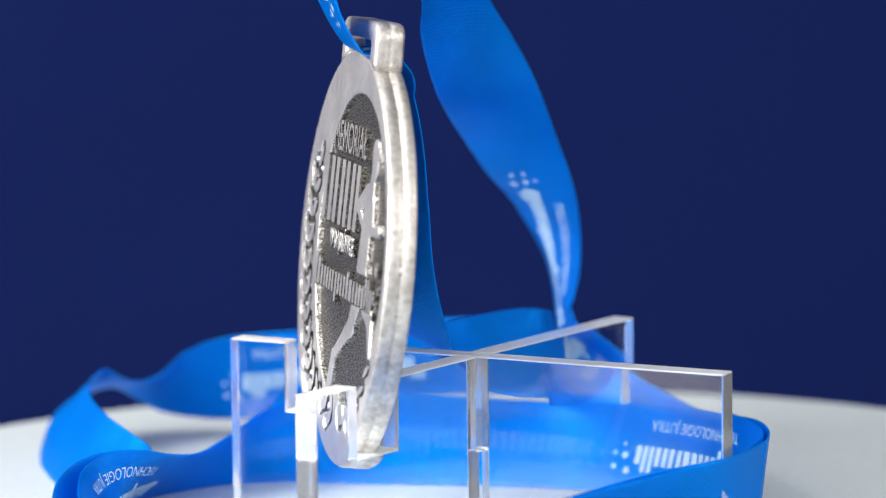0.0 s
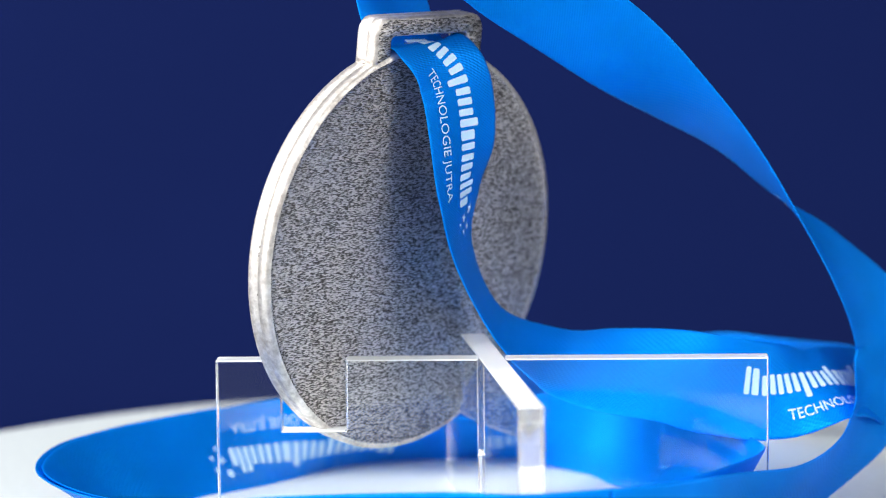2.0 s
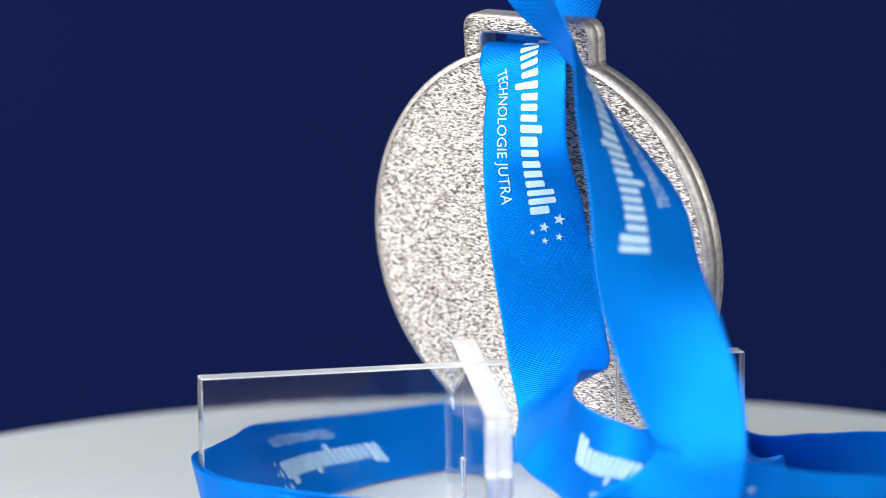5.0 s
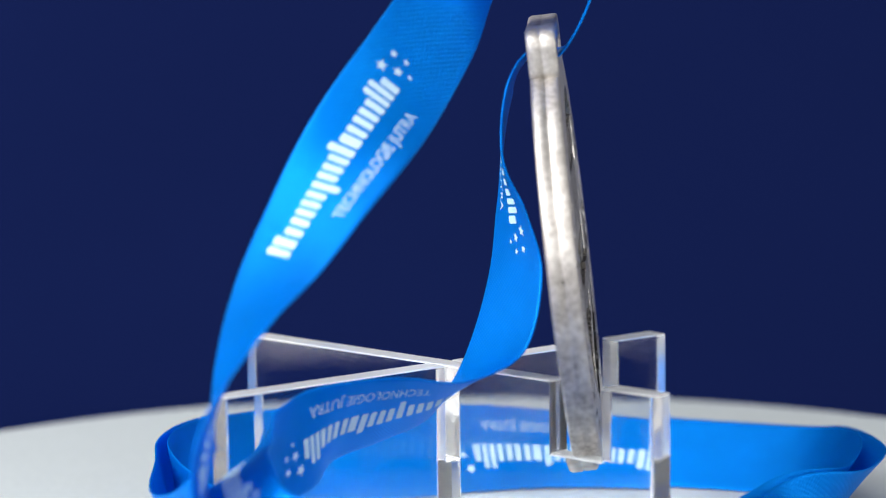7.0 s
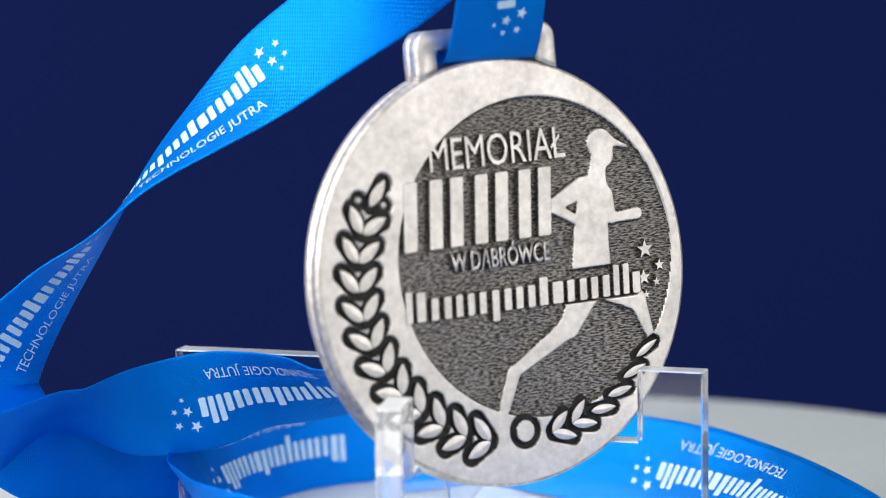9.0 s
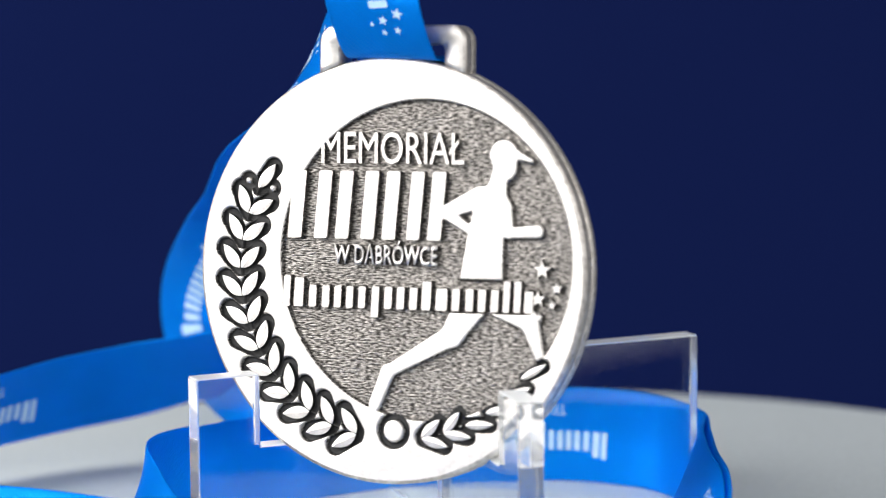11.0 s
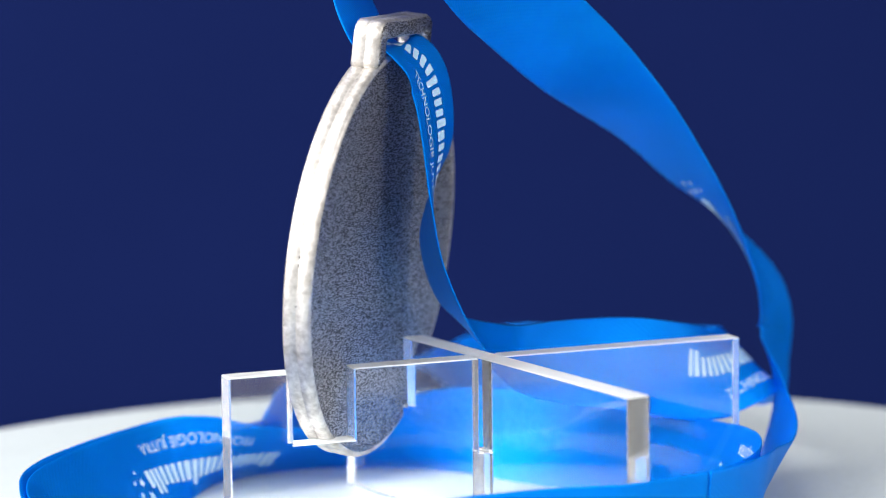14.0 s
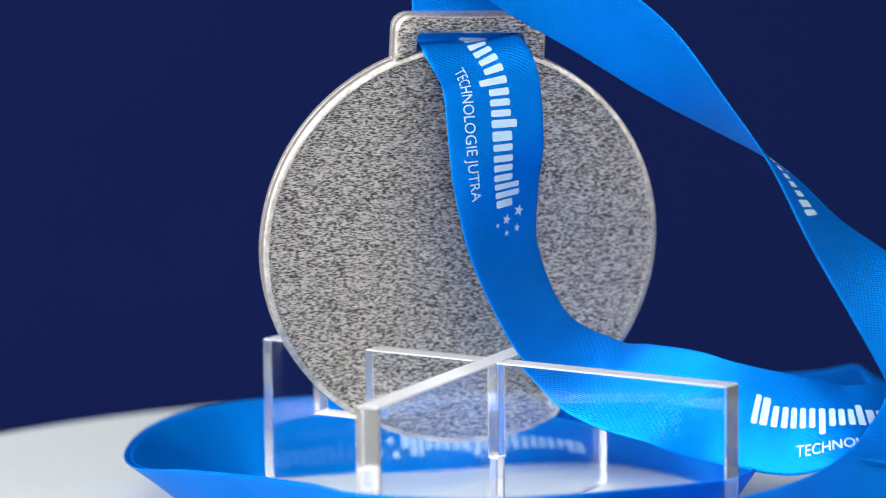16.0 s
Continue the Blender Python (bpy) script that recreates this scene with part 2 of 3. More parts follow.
def medal_face():
    """The struck face: raised rim, sunken field, laurel bed and figure as one relief."""
    rings, spokes = 210, 960
    rad = np.r_[0.02, np.linspace(0.5, 35.4, rings - 1)]
    ang = np.arange(spokes) * 2 * np.pi / spokes
    R, A = np.meshgrid(rad, ang, indexing="ij")
    x, y = R * np.cos(A), R * np.sin(A)
    field = np.hypot(x - FIELD[0], y - FIELD[1]) - FIELD[2]
    bed = np.full_like(x, 9.0)
    for (x0, y0), (x1, y1), w in LEAVES:
        bed = np.minimum(bed, limb_distance(x, y, (x0, y0, w + 0.35, x1, y1, w + 0.55)))
    for bx, by, br in BERRIES:
        bed = np.minimum(bed, np.hypot(x - bx, y - by) - br - 1.0)
    bed = np.minimum(bed, np.hypot(x - 1.0, y + 27.0) - 2.95)
    figure = np.full_like(x, 9.0)
    for limb in FIGURE:
        d = limb_distance(x, y, limb)
        k = np.clip(0.5 + 0.5 * (figure - d) / 0.5, 0, 1)
        figure = figure + (d - figure) * k - 0.5 * k * (1 - k)
    band = np.maximum(np.abs(y + 3.9) - 3.3, np.maximum(-21.0 - x, x - 26.5))
    figure = np.maximum(figure, -band * 0.6 - 0.35)
    crescent = np.abs(np.hypot(x, y) - 23.3) - 0.3
    inner_rim = np.where((A > radians(165)) & (A < radians(256)), crescent, 9.0)
    up_field = soft_step(field, 0.5)
    up_field = np.maximum(up_field, soft_step(-figure, 0.4))
    up_field = np.maximum(up_field, soft_step(-inner_rim, 0.35))
    up = np.minimum(up_field, soft_step(bed, 0.45))
    stem = np.where((A > radians(151)) & (A < radians(258)), np.abs(R - 28.4) - 0.13, 9.0)
    up = np.maximum(up, 0.85 * soft_step(-stem, 0.3))
    stud = np.hypot(x - 1.0, y + 27.0) - 1.95
    up = np.maximum(up, soft_step(-stud, 0.4))
    z = -DEEP * (1 - up)
    verts = np.stack([x, y, z], -1).reshape(-1, 3) * MM
    faces, slots = [], []
    for i in range(rings - 1):
        for j in range(spokes):
            q = (j + 1) % spokes
            faces.append((i * spokes + j, (i + 1) * spokes + j, (i + 1) * spokes + q, i * spokes + q))
    mid = (up[:-1] + up[1:]) / 2
    in_bed = (bed[:-1] + bed[1:]) / 2 < 0.0
    slots = np.where(mid > 0.8, 0, np.where(in_bed, 2, 1)).reshape(-1)
    faces.append(tuple(range(spokes - 1, -1, -1)))
    slots = np.r_[slots, 1]
    return grid_part("struck_face", verts, faces, [POLISHED, OXIDISED, BLACKENED], medal, "raised silver relief on a dark sunken field", True, slots)


def arc_points(cx, cy, r, a0, a1, n):
    return [(cx + r * math.cos(radians(a0 + (a1 - a0) * k / n)), cy + r * math.sin(radians(a0 + (a1 - a0) * k / n))) for k in range(n + 1)]


def medal_body():
    """Edge with a casting seam, and the grained back."""
    t = -THICK
    prof = [(35.4, 0.0), (35.8, -0.12), (36.0, -0.5), (36.0, t * 0.44), (35.82, t * 0.485), (35.82, t * 0.515), (36.1, t * 0.55), (36.1, t + 0.6), (35.85, t + 0.15), (35.1, t)]
    part("edge", lathe(prof, 240), EDGE, medal, "bright worn edge with a casting seam", True)
    back = lathe([(35.1, t), (34.6, t + 0.25), (34.0, t + 0.3), (20, t + 0.3), (0, t + 0.3)], 160)
    part("back_face", back, GRAINED, medal, "grained grey back face", True)


def medal_loop():
    """The hanger: a rounded bar frame round the ribbon slot."""
    outer = [(13.8, 33.2)] + [(13.8, 34.2)] + arc_points(11.1, 38.7, 2.7, 0, 90, 8) + arc_points(-10.8, 38.7, 2.7, 90, 180, 8) + [(-13.5, 34.2), (-13.5, 33.2)]
    inner = [(9.8, 34.9)] + arc_points(9.0, 37.3, 0.8, 0, 90, 4) + arc_points(-8.7, 37.3, 0.8, 90, 180, 4) + [(-9.5, 34.9)]
    bm = bmesh.new()
    # walk both outlines with the same count, bar cross-section between them
    n = 40

    def resample(p):
        p = [Vector(v) for v in p]
        run = [0]
        for a, b in zip(p, p[1:]):
            run.append(run[-1] + (b - a).length)
        out = []
        for k in range(n):
            s = run[-1] * k / (n - 1)
            i = min(max(j for j in range(len(run)) if run[j] <= s + 1e-9), len(p) - 2)
            f = (s - run[i]) / max(run[i + 1] - run[i], 1e-9)
            out.append(p[i].lerp(p[i + 1], min(f, 1)))
        return out

    o, i = resample(outer), resample(inner)
    t = -THICK
    rings = []
    for a, b in zip(o, i):
        d = (a - b).normalized()
        section = [(a - d * 0.5, 0.0), (a - d * 0.1, -0.25), (a, -0.6), (a, t / 2 + 0.2), (a - d * 0.15, t / 2), (a, t / 2 - 0.2), (a, t + 0.6), (a - d * 0.5, t), (b + d * 0.4, t), (b, t + 0.5), (b, -0.5), (b + d * 0.4, 0.0)]
        rings.append([bm.verts.new((p.x * MM, p.y * MM, z * MM)) for p, z in section])
    m = len(rings[0])
    for a, b in zip(rings, rings[1:]):
        for k in range(m):
            f = bm.faces.new((a[k], a[(k + 1) % m], b[(k + 1) % m], b[k]))
            f.material_index = {7: 1, 11: 2}.get(k, 0)
    bm.faces.new(rings[0][::-1])
    bm.faces.new(rings[-1])
    bmesh.ops.recalc_face_normals(bm, faces=bm.faces)
    part("hanger_loop", bm, [EDGE, GRAINED, POLISHED], medal, "rounded hanger loop with a ribbon slot", True)


def leaf_parts():
    for (x0, y0), (x1, y1), w in LEAVES:
        length = math.hypot(x1 - x0, y1 - y0) + 0.9
        n, bm = 8, bmesh.new()
        rim, mid = [], []
        for k in range(n + 1):
            s = k / n
            half = w * math.sin(math.pi * s ** 0.85) ** 0.8 if 0 < k < n else 0.02
            rim.append((s * length - 0.2, half))
        rows = []
        for s, half in rim:
            rows.append([bm.verts.new((s * MM, half * f * MM, z * MM)) for f, z in ((-1, -0.9), (-0.92, -0.06), (0, 0.02), (0.92, -0.06), (1, -0.9))])
        for a, b in zip(rows, rows[1:]):
            for k in range(4):
                bm.faces.new((a[k], b[k], b[k + 1], a[k + 1])).material_index = 1 if k in (0, 3) else 0
        bmesh.ops.recalc_face_normals(bm, faces=bm.faces)
        ob = part("laurel_leaf", bm, [POLISHED, BLACKENED], face, "", False)
        ob.matrix_local = pose(x0 * MM, y0 * MM, 0.0, 0, 0, math.degrees(math.atan2(y1 - y0, x1 - x0)))
    for bx, by, br in BERRIES:
        ob = part("laurel_berry", lathe([(br, -0.85), (br, -0.2), (br * 0.6, 0.02), (0, 0.08)], 16), POLISHED, face, "", True)
        ob.location = (bx * MM, by * MM, 0)


def rounded(x0, y0, x1, y1, r=0.35, lean=0.0):
    pts = []
    for cx, cy, a in ((x1 - r, y1 - r, 0), (x0 + r, y1 - r, 90), (x0 + r, y0 + r, 180), (x1 - r, y0 + r, 270)):
        pts += arc_points(cx, cy, r, a, a + 90, 3)
    return [(x + (y - y0) * lean, y) for x, y in pts]


def star_outline(x, y, r, turn=90):
    return [(x + (r if k % 2 == 0 else r * 0.42) * math.cos(radians(turn + 36 * k)), y + (r if k % 2 == 0 else r * 0.42) * math.sin(radians(turn + 36 * k))) for k in range(10)]


# Plain upright bars that stand for a word mark: (start, end, bottom, top) in units of its length and height
MARK = [(0.0, 0.034, 0, 1), (0.048, 0.092, 0, 0.95), (0.113, 0.149, 0, 0.72), (0.17, 0.206, 0, 0.72), (0.223, 0.257, 0, 0.72), (0.275, 0.309, 0, 0.72),
        (0.328, 0.362, 0, 0.72), (0.383, 0.419, -0.28, 0.72), (0.44, 0.476, 0, 0.72), (0.493, 0.529, 0, 0.72), (0.548, 0.584, 0, 0.72), (0.6, 0.642, 0, 0.92),
        (0.66, 0.712, 0, 0.72), (0.728, 0.764, 0, 0.72), (0.786, 0.822, 0, 0.72), (0.838, 0.874, 0, 0.72), (0.892, 0.928, 0, 0.72), (0.943, 0.974, 0, 1.0),
        (0.988, 1.02, 0, 1), (1.032, 1.072, 0, 0.7)]
STARS = [(28.1, 0.8, 1.75), (30.8, -2.2, 1.2), (27.4, -4.0, 1.5), (29.9, -5.0, 0.95), (27.6, -7.0, 0.9)]


def word_mesh(name, body, width, height, extrude, bold=0.0, lean=0.0):
    """Lettering from the built-in font, scaled to a width and cap height in mm."""
    cu = bpy.data.curves.new(name, "FONT")
    cu.body, cu.size, cu.offset, cu.resolution_u = body, 1.0, bold, 3
    tmp = new(name, cu)
    mesh = bpy.data.meshes.new_from_object(tmp.evaluated_get(bpy.context.evaluated_depsgraph_get()))
    bpy.data.objects.remove(tmp)
    bm = bmesh.new()
    bm.from_mesh(mesh)
    bpy.data.meshes.remove(mesh)
    cap = 0.73
    for v in bm.verts:
        v.co.x += v.co.y * lean
    xs = [v.co.x for v in bm.verts]
    x0, x1 = min(xs), max(xs)
    for v in bm.verts:
        v.co = Vector(((v.co.x - x0) / (x1 - x0) * width * MM, v.co.y / cap * height * MM, 0))
    if extrude:
        bmesh.ops.remove_doubles(bm, verts=bm.verts, dist=1e-7)
        got = bmesh.ops.extrude_face_region(bm, geom=list(bm.faces))
        for g in got["geom"]:
            if isinstance(g, bmesh.types.BMVert):
                g.co.z += extrude * MM
        bmesh.ops.recalc_face_normals(bm, faces=bm.faces)
        for f in bm.faces:
            f.material_index = 0 if abs(f.normal.z) > 0.5 else 1
    return bm


def medal_lettering():
    top = part("raised_lettering", word_mesh("raised_lettering", "MEMORIA\u0141", 26.6, 5.6, 0.92, 0.0, 0.0), [POLISHED, OXIDISED], face, "raised capitals MEMORIA\u0141")
    top.location = (-12.9 * MM, 18.1 * MM, -DEEP * MM)
    low = part("raised_lettering", word_mesh("raised_lettering", "W D\u0104BR\u00d3WCE", 19.4, 3.3, 0.9, 0.018, 0.06), [POLISHED, OXIDISED], face, "small raised capitals W D\u0104BR\u00d3WCE")
    low.location = (-10.4 * MM, 1.1 * MM, -DEEP * MM)
    for x0, x1 in ((-19.4, -16.6), (-14.4, -11.7), (-10.4, -7.7), (-5.6, -2.9), (-1.6, 1.1), (3.0, 5.6), (6.9, 9.6)):
        part("raised_bar", prism(rounded(x0, 5.2, x1, 16.9, 0.4, 0.09), -DEEP - 0.05, 0.02, 0.12, 0, 1), [POLISHED, OXIDISED], face, "plain raised bar")
    for s0, s1, y0, y1 in MARK:
        part("raised_block", prism(rounded(-20.2 + s0 * 43.6, -6.5 + y0 * 5.4, -20.2 + s1 * 43.6, -6.5 + y1 * 5.4, 0.35, 0.05), -DEEP - 0.05, 0.06, 0.12, 0, 1), [POLISHED, OXIDISED], face)
    for x, y, r in STARS:
        part("raised_star", prism(star_outline(x, y, r), -DEEP - 0.05, 0.0, 0.06, 0, 1), [POLISHED, OXIDISED], face)


def casting_pits():
    """Small dark pits along the seam of the edge."""
    for angle, size, z in ((2.2, 0.34, -2.35), (4.4, 0.26, -2.5), (0.4, 0.2, -2.2), (176.0, 0.28, -2.5), (12.0, 0.16, -2.6), (-9.0, 0.18, -2.4)):
        bm = lathe([(size, 0.0), (size * 0.8, 0.05), (size * 0.45, -0.02), (0, -0.04)], 14)
        ob = part("casting_pit", bm, BLACKENED, medal, "", True)
        ob.matrix_local = pose(0, 0, z * MM, 0, 0, angle) @ pose(35.88 * MM, 0, 0, 0, 90, 0)


face = medal_face()
casting_pits()
medal_body()
medal_loop()
leaf_parts()
medal_lettering()

# ---- the ribbon: one printed satin strap through the hanger ----
# Control stations in mm: middle of the strap, then the direction of its upper edge
RISING_STRAP = [
    (50.8, -6.0, 8.6, 0.12, -0.02, 0.99), (52.0, 3.0, 8.6, 0.12, 0.00, 0.99), (50.4, 14.0, 8.3, 0.18, 0.02, 0.98),
    (45.2, 25.0, 7.4, 0.34, 0.04, 0.93), (40.4, 36.5, 6.9, 0.52, -0.02, 0.84), (35.0, 47.5, 8.0, 0.68, -0.32, 0.64),
    (27.8, 61.0, 10.4, 0.60, -0.72, 0.32), (23.2, 71.2, 15.4, 0.42, -0.90, 0.08), (20.0, 77.6, 22.0, 0.24, -0.96, -0.08),
    (18.6, 79.2, 30.5, 0.15, -0.98, -0.15), (16.6, 70.3, 43.5, 0.67, -0.61, -0.42), (13.4, 61.8, 53.5, 0.91, -0.38, -0.18),
    (8.7, 54.1, 64.0, 0.98, -0.20, 0.07),
]
NECK_ARC = [
    (4.8, 44.0, 73.4, 0.95, 0.13, 0.30), (0.3, 32.4, 83.3, 0.70, 0.43, 0.57), (-2.8, 19.9, 92.4, 0.52, 0.58, 0.63),
    (-6.2, 10.0, 99.9, 0.10, 0.71, 0.69), (-10.5, 6.0, 104.6, -0.27, 0.79, 0.55), (-16.1, 3.1, 105.1, -0.46, 0.84, 0.29),
    (-21.0, 1.1, 101.4, -0.42, 0.91, 0.09), (-23.3, 0.5, 95.3, -0.26, 0.97, 0.05),
]
SLOT_PASS = [(-18.6, 0.7, 85.4, -0.2, 0.98, 0.0), (-13.2, 1.7, 84.4, -0.2, 0.98, 0.0)]
BACK_STRAP = [
    (-10.1, 5.2, 78.8, -0.19, 0.98, 0.08), (-8.9, 6.2, 67.7, -0.27, 0.96, -0.02), (-10.4, 6.5, 57.9, -0.54, 0.84, 0.02),
    (-11.4, 8.0, 46.8, -0.73, 0.67, 0.12), (-9.3, 13.5, 34.7, -0.78, 0.59, 0.19), (-3.9, 21.2, 28.7, -0.62, 0.64, 0.45),
    (4.4, 27.3, 26.9, -0.44, 0.53, 0.73), (11.1, 35.2, 25.9, -0.37, 0.34, 0.86), (14.7, 43.0, 23.9, -0.03, 0.17, 0.98),
    (18.4, 53.8, 22.0, -0.28, 0.10, 0.93), (20.2, 66.0, 22.4, -0.76, 0.22, 0.50), (14.4, 77.6, 19.6, -0.58, -0.12, 0.70),
    (6.7, 87.7, 16.8, -0.33, -0.30, 0.89),
]
FAR_BAND = [
    (-5.2, 93.9, 15.3, -0.25, -0.35, 0.90), (-18.7, 96.7, 14.0, -0.12, -0.42, 0.89), (-33.0, 96.8, 12.2, -0.02, -0.28, 0.96),
    (-46.0, 95.2, 11.2, 0.00, -0.16, 0.98), (-57.0, 92.6, 10.6, 0.06, -0.58, 0.80), (-66.4, 88.2, 11.4, 0.24, -0.93, 0.22),
    (-74.8, 83.0, 11.4, 0.55, -0.62, 0.52), (-77.4, 72.5, 8.0, 0.58, -0.26, 0.76), (-75.4, 57.5, 7.0, 0.54, -0.22, 0.80),
    (-70.6, 39.5, 6.9, 0.50, -0.26, 0.80), (-65.0, 25.5, 6.0, 0.58, -0.28, 0.76),
]
RING_FIRST_HALF = [
    (-61.5, 13.2, 5.8, 0.63, -0.20, 0.75), (-64.2, -3.0, 5.9, -0.44, 0.00, 0.90), (-64.0, -18.0, 6.2, -0.66, -0.10, 0.74),
    (-61.5, -33.0, 6.1, -0.62, -0.40, 0.67), (-54.5, -45.5, 6.0, -0.42, -0.62, 0.66), (-45.7, -52.1, 5.2, -0.21, -0.79, 0.57),
    (-25.5, -53.9, 5.3, 0.01, -0.83, 0.56), (-6.4, -51.2, 6.1, 0.24, -0.72, 0.65), (8.1, -43.7, 7.3, 0.31, -0.52, 0.79),
    (19.7, -34.4, 7.8, 0.28, -0.41, 0.87), (31.3, -26.1, 8.3, 0.25, -0.31, 0.92),
]
RING_SECOND_HALF = [
    (42.8, -18.4, 8.5, 0.20, -0.14, 0.97), (49.4, -6.6, 8.6, 0.12, -0.02, 0.99), (50.8, 3.5, 8.6, 0.12, 0.02, 0.99),
    (48.6, 14.0, 8.6, 0.12, 0.08, 0.98), (43.4, 23.4, 8.4, 0.16, 0.18, 0.97), (36.0, 32.0, 8.1, 0.22, 0.32, 0.92),
    (26.4, 39.6, 7.6, 0.20, 0.48, 0.85), (12.8, 45.2, 7.3, 0.12, 0.55, 0.82), (-1.0, 47.4, 7.6, 0.04, 0.48, 0.87),
    (-16.0, 48.3, 7.7, 0.00, 0.36, 0.93), (-31.5, 47.0, 7.4, 0.15, -0.05, 0.99),
]
RING_TAIL = [
    (-43.8, 38.8, 6.4, 0.47, -0.42, 0.78), (-53.6, 26.1, 5.4, 0.68, -0.43, 0.60), (-58.6, 12.7, 6.0, 0.63, -0.20, 0.75),
    (-61.4, -4.0, 6.2, -0.44, 0.00, 0.90), (-60.4, -19.0, 6.4, -0.60, -0.05, 0.79), (-57.5, -34.0, 6.6, -0.61, -0.35, 0.71),
    (-53.6, -44.6, 6.0, -0.42, -0.62, 0.66), (-44.9, -51.1, 5.2, -0.21, -0.79, 0.57), (-25.0, -52.6, 5.3, 0.01, -0.83, 0.56),
    (-6.4, -49.9, 6.1, 0.24, -0.72, 0.65), (7.7, -42.4, 7.3, 0.31, -0.52, 0.79), (18.9, -33.4, 7.8, 0.28, -0.41, 0.87),
    (30.2, -25.3, 8.3, 0.25, -0.31, 0.92), (42.8, -18.2, 8.5, 0.20, -0.14, 0.97), (50.8, -6.0, 8.6, 0.12, -0.02, 0.99),
]
STRAP = RISING_STRAP + NECK_ARC + SLOT_PASS + BACK_STRAP + FAR_BAND + RING_FIRST_HALF + RING_SECOND_HALF + RING_TAIL
SLOT_INDEX = len(RISING_STRAP) + len(NECK_ARC)
WIDE = 17.4


def strap_curve():
    pts = np.array(STRAP)
    n, per = len(pts), 14
    rows = []
    for i in range(n - 1):
        p = [pts[max(i - 1, 0)], pts[i], pts[i + 1], pts[min(i + 2, n - 1)]]
        for k in range(per):
            s = k / per
            rows.append(0.5 * (2 * p[1] + (p[2] - p[0]) * s + (2 * p[0] - 5 * p[1] + 4 * p[2] - p[3]) * s * s + (3 * p[1] - p[0] - 3 * p[2] + p[3]) * s ** 3))
    rows.append(pts[-1])
    rows = np.array(rows)
    mid, side = rows[:, :3], rows[:, 3:]
    run = np.r_[0, np.cumsum(np.linalg.norm(np.diff(mid, axis=0), axis=1))]
    run = run - run[SLOT_INDEX * per]
    tan = np.gradient(mid, axis=0)
    tan /= np.linalg.norm(tan, axis=1)[:, None]
    side = side - (side * tan).sum(1)[:, None] * tan
    side /= np.linalg.norm(side, axis=1)[:, None]
    return run, mid, side, np.cross(tan, side)


RUN, MID, SIDE, OUT = strap_curve()


def on_strap(s, h, lift):
    """Points at run s and height h on the strap, lifted off its face (mm to metres)."""
    get = lambda a: np.stack([np.interp(s, RUN, a[:, k]) for k in range(3)], -1)
    return (get(MID) + get(SIDE) * np.asarray(h)[..., None] + get(OUT) * np.asarray(lift)[..., None]) * MM


ribbon = thing("ribbon", "bright blue satin medal ribbon with white print, looped round the stand", "ribbon")


def strap_mesh():
    across = np.array([-0.5, -0.492, -0.46, -0.3, -0.15, 0, 0.15, 0.3, 0.46, 0.492, 0.5]) * WIDE
    thick = np.array([0.05, 0.16, 0.2, 0.15, 0.15, 0.15, 0.15, 0.15, 0.2, 0.16, 0.05])
    loop = np.r_[across, across[::-1]]
    lift = np.r_[thick, -thick[::-1]]
    n, m = len(RUN), len(loop)
    s = np.repeat(RUN, m)
    verts = on_strap(s, np.tile(loop, n), np.tile(lift, n))
    faces = [(i * m + k, (i + 1) * m + k, (i + 1) * m + (k + 1) % m, i * m + (k + 1) % m) for i in range(n - 1) for k in range(m)]
    faces += [tuple(range(m)), tuple(range((n - 1) * m + m - 1, (n - 1) * m - 1, -1))]
    ob = grid_part("strap", verts, faces, SATIN, ribbon, "blue satin strap")
    uv = ob.data.uv_layers.new(name="run")
    flat = np.stack([s * MM, np.tile(loop, n) * MM], -1)
    index = np.zeros(len(ob.data.loops), dtype=np.int32)
    ob.data.loops.foreach_get("vertex_index", index)
    uv.data.foreach_set("uv", flat[index].astype(np.float32).reshape(-1))
    return ob


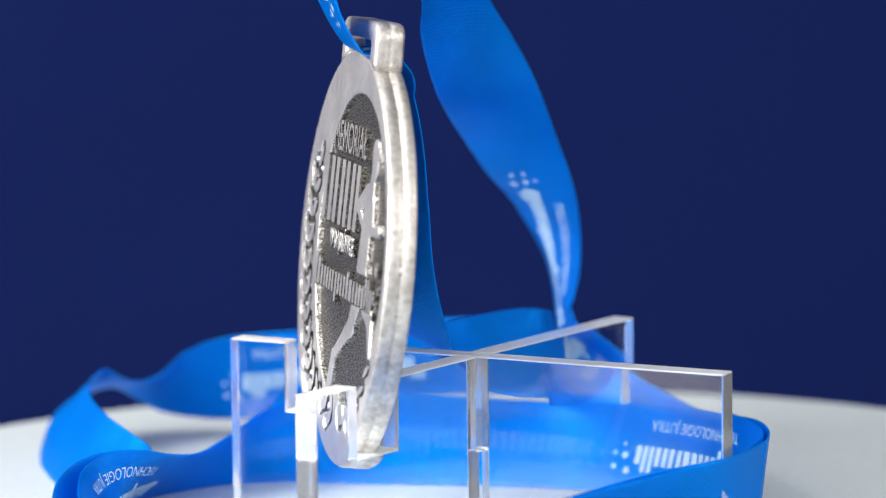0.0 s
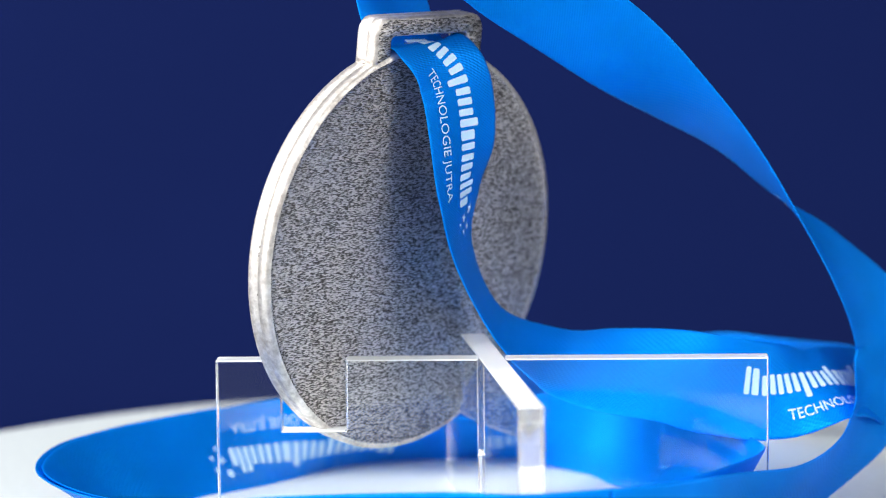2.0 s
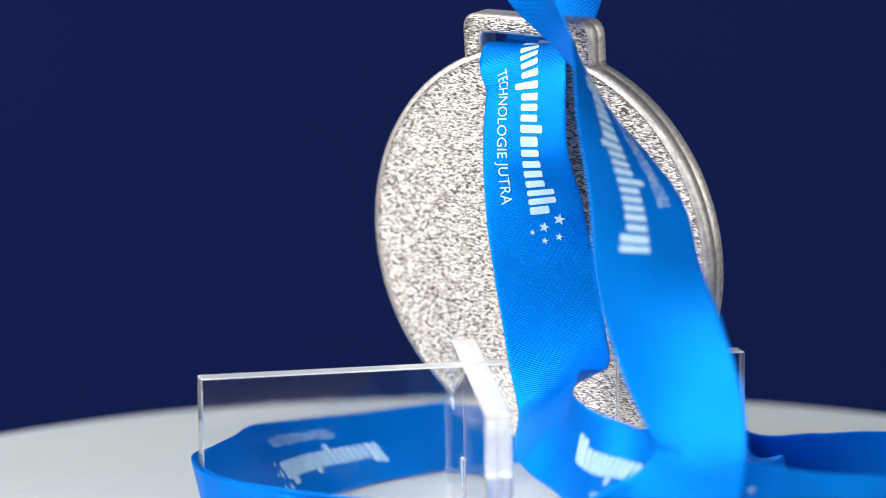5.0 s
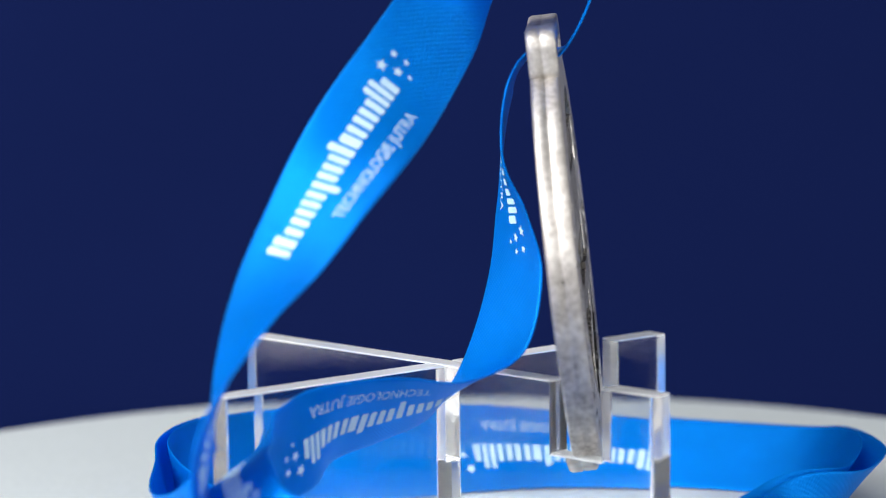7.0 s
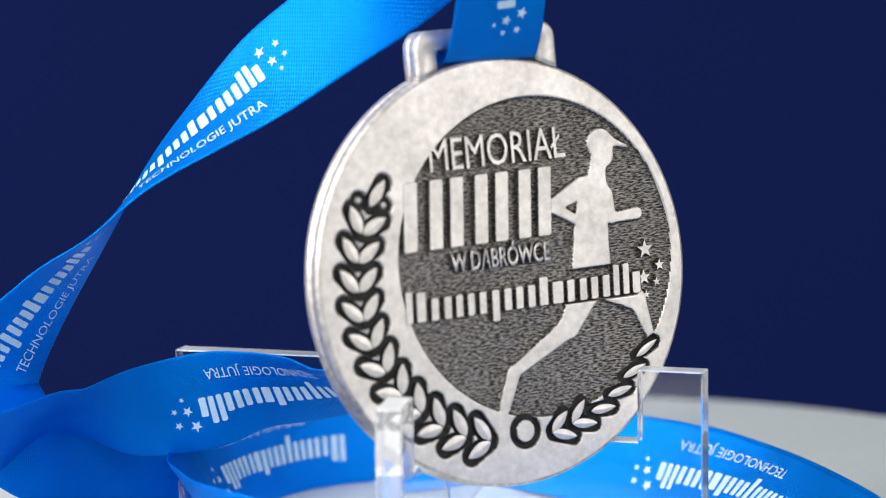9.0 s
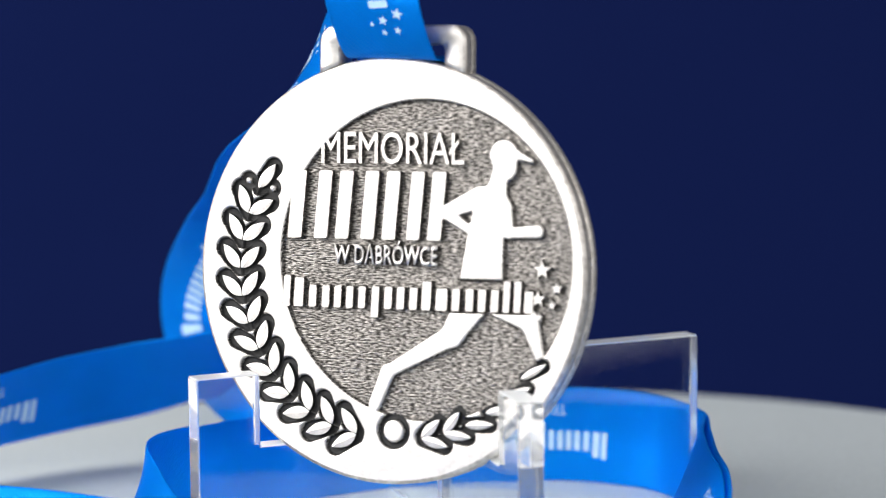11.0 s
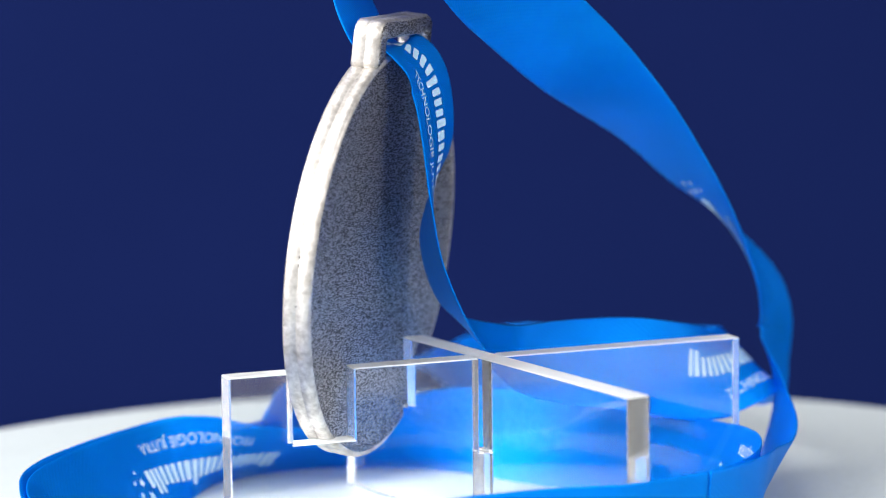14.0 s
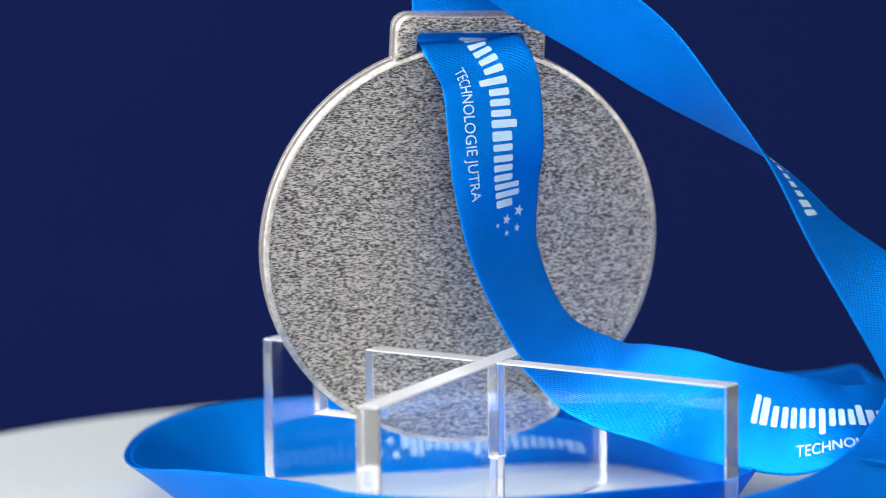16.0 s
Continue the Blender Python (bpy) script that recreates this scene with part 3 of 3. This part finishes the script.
def lay(name, bm, start, face, label=""):
    """Bend a flat print onto the strap: it reads along the run, upright on one face and turned on the other."""
    bmesh.ops.triangulate(bm, faces=bm.faces)
    long = [e for e in bm.edges if e.calc_length() > 1.4 * MM]
    if long:
        bmesh.ops.subdivide_edges(bm, edges=long, cuts=3)
        bmesh.ops.triangulate(bm, faces=bm.faces)
    co = np.array([v.co for v in bm.verts]) / MM
    place = on_strap(start + co[:, 0], co[:, 1] * face, np.full(len(co), 0.26 * face))
    for v, p in zip(bm.verts, place):
        v.co = p
    return part(name, bm, PRINT, strap, label)


def flat_shape(outlines):
    bm = bmesh.new()
    for o in outlines:
        bm.faces.new([bm.verts.new((x * MM, y * MM, 0)) for x, y in o])
    return bm


def printed_mark(start, face, stretch=1.0):
    for s0, s1, y0, y1 in MARK:
        lay("print_block", flat_shape([rounded(s0 * 32.0 * stretch, -0.7 + y0 * 5.0, s1 * 32.0 * stretch, -0.7 + y1 * 5.0, 0.3)]), start, face)
    for x, y, r in ((35.6, 4.2, 1.15), (38.6, 3.6, 0.8), (36.6, 1.3, 1.0), (38.9, 1.0, 0.65), (37.2, -0.9, 0.55)):
        lay("print_star", flat_shape([star_outline(x * stretch, y, r)]), start, face)
    bm = word_mesh("slogan", "TECHNOLOGIE JUTRA", 23.8 * stretch, 2.1, 0)
    bmesh.ops.translate(bm, verts=bm.verts, vec=(8.3 * stretch * MM, -5.6 * MM, 0))
    lay("slogan", bm, start, face, "small white capitals TECHNOLOGIE JUTRA")


strap = strap_mesh()
for start, stretch in ((-107.0, 1.08), (0.5, 1.05), (106.0, 0.95)):
    printed_mark(start, 1, stretch)
for start in (-147.0, -43.5, 67.0, 169.0, 510.0, 647.0, 750.0):
    printed_mark(start, -1)


# ---- the turning ----
TURN = -28.0285


def motions():
    steps = [0.5 * k for k in range(33)]
    for ob in (stand, medal, ribbon):
        rest = ob.matrix_world.copy()
        walk(ob, [(t, Matrix.Rotation(radians(TURN * t), 4, "Z") @ rest) for t in steps])
    walk(platter, [(t, Matrix.Rotation(radians(TURN * t), 4, "Z") @ PLATTER_OFF) for t in steps])


motions()
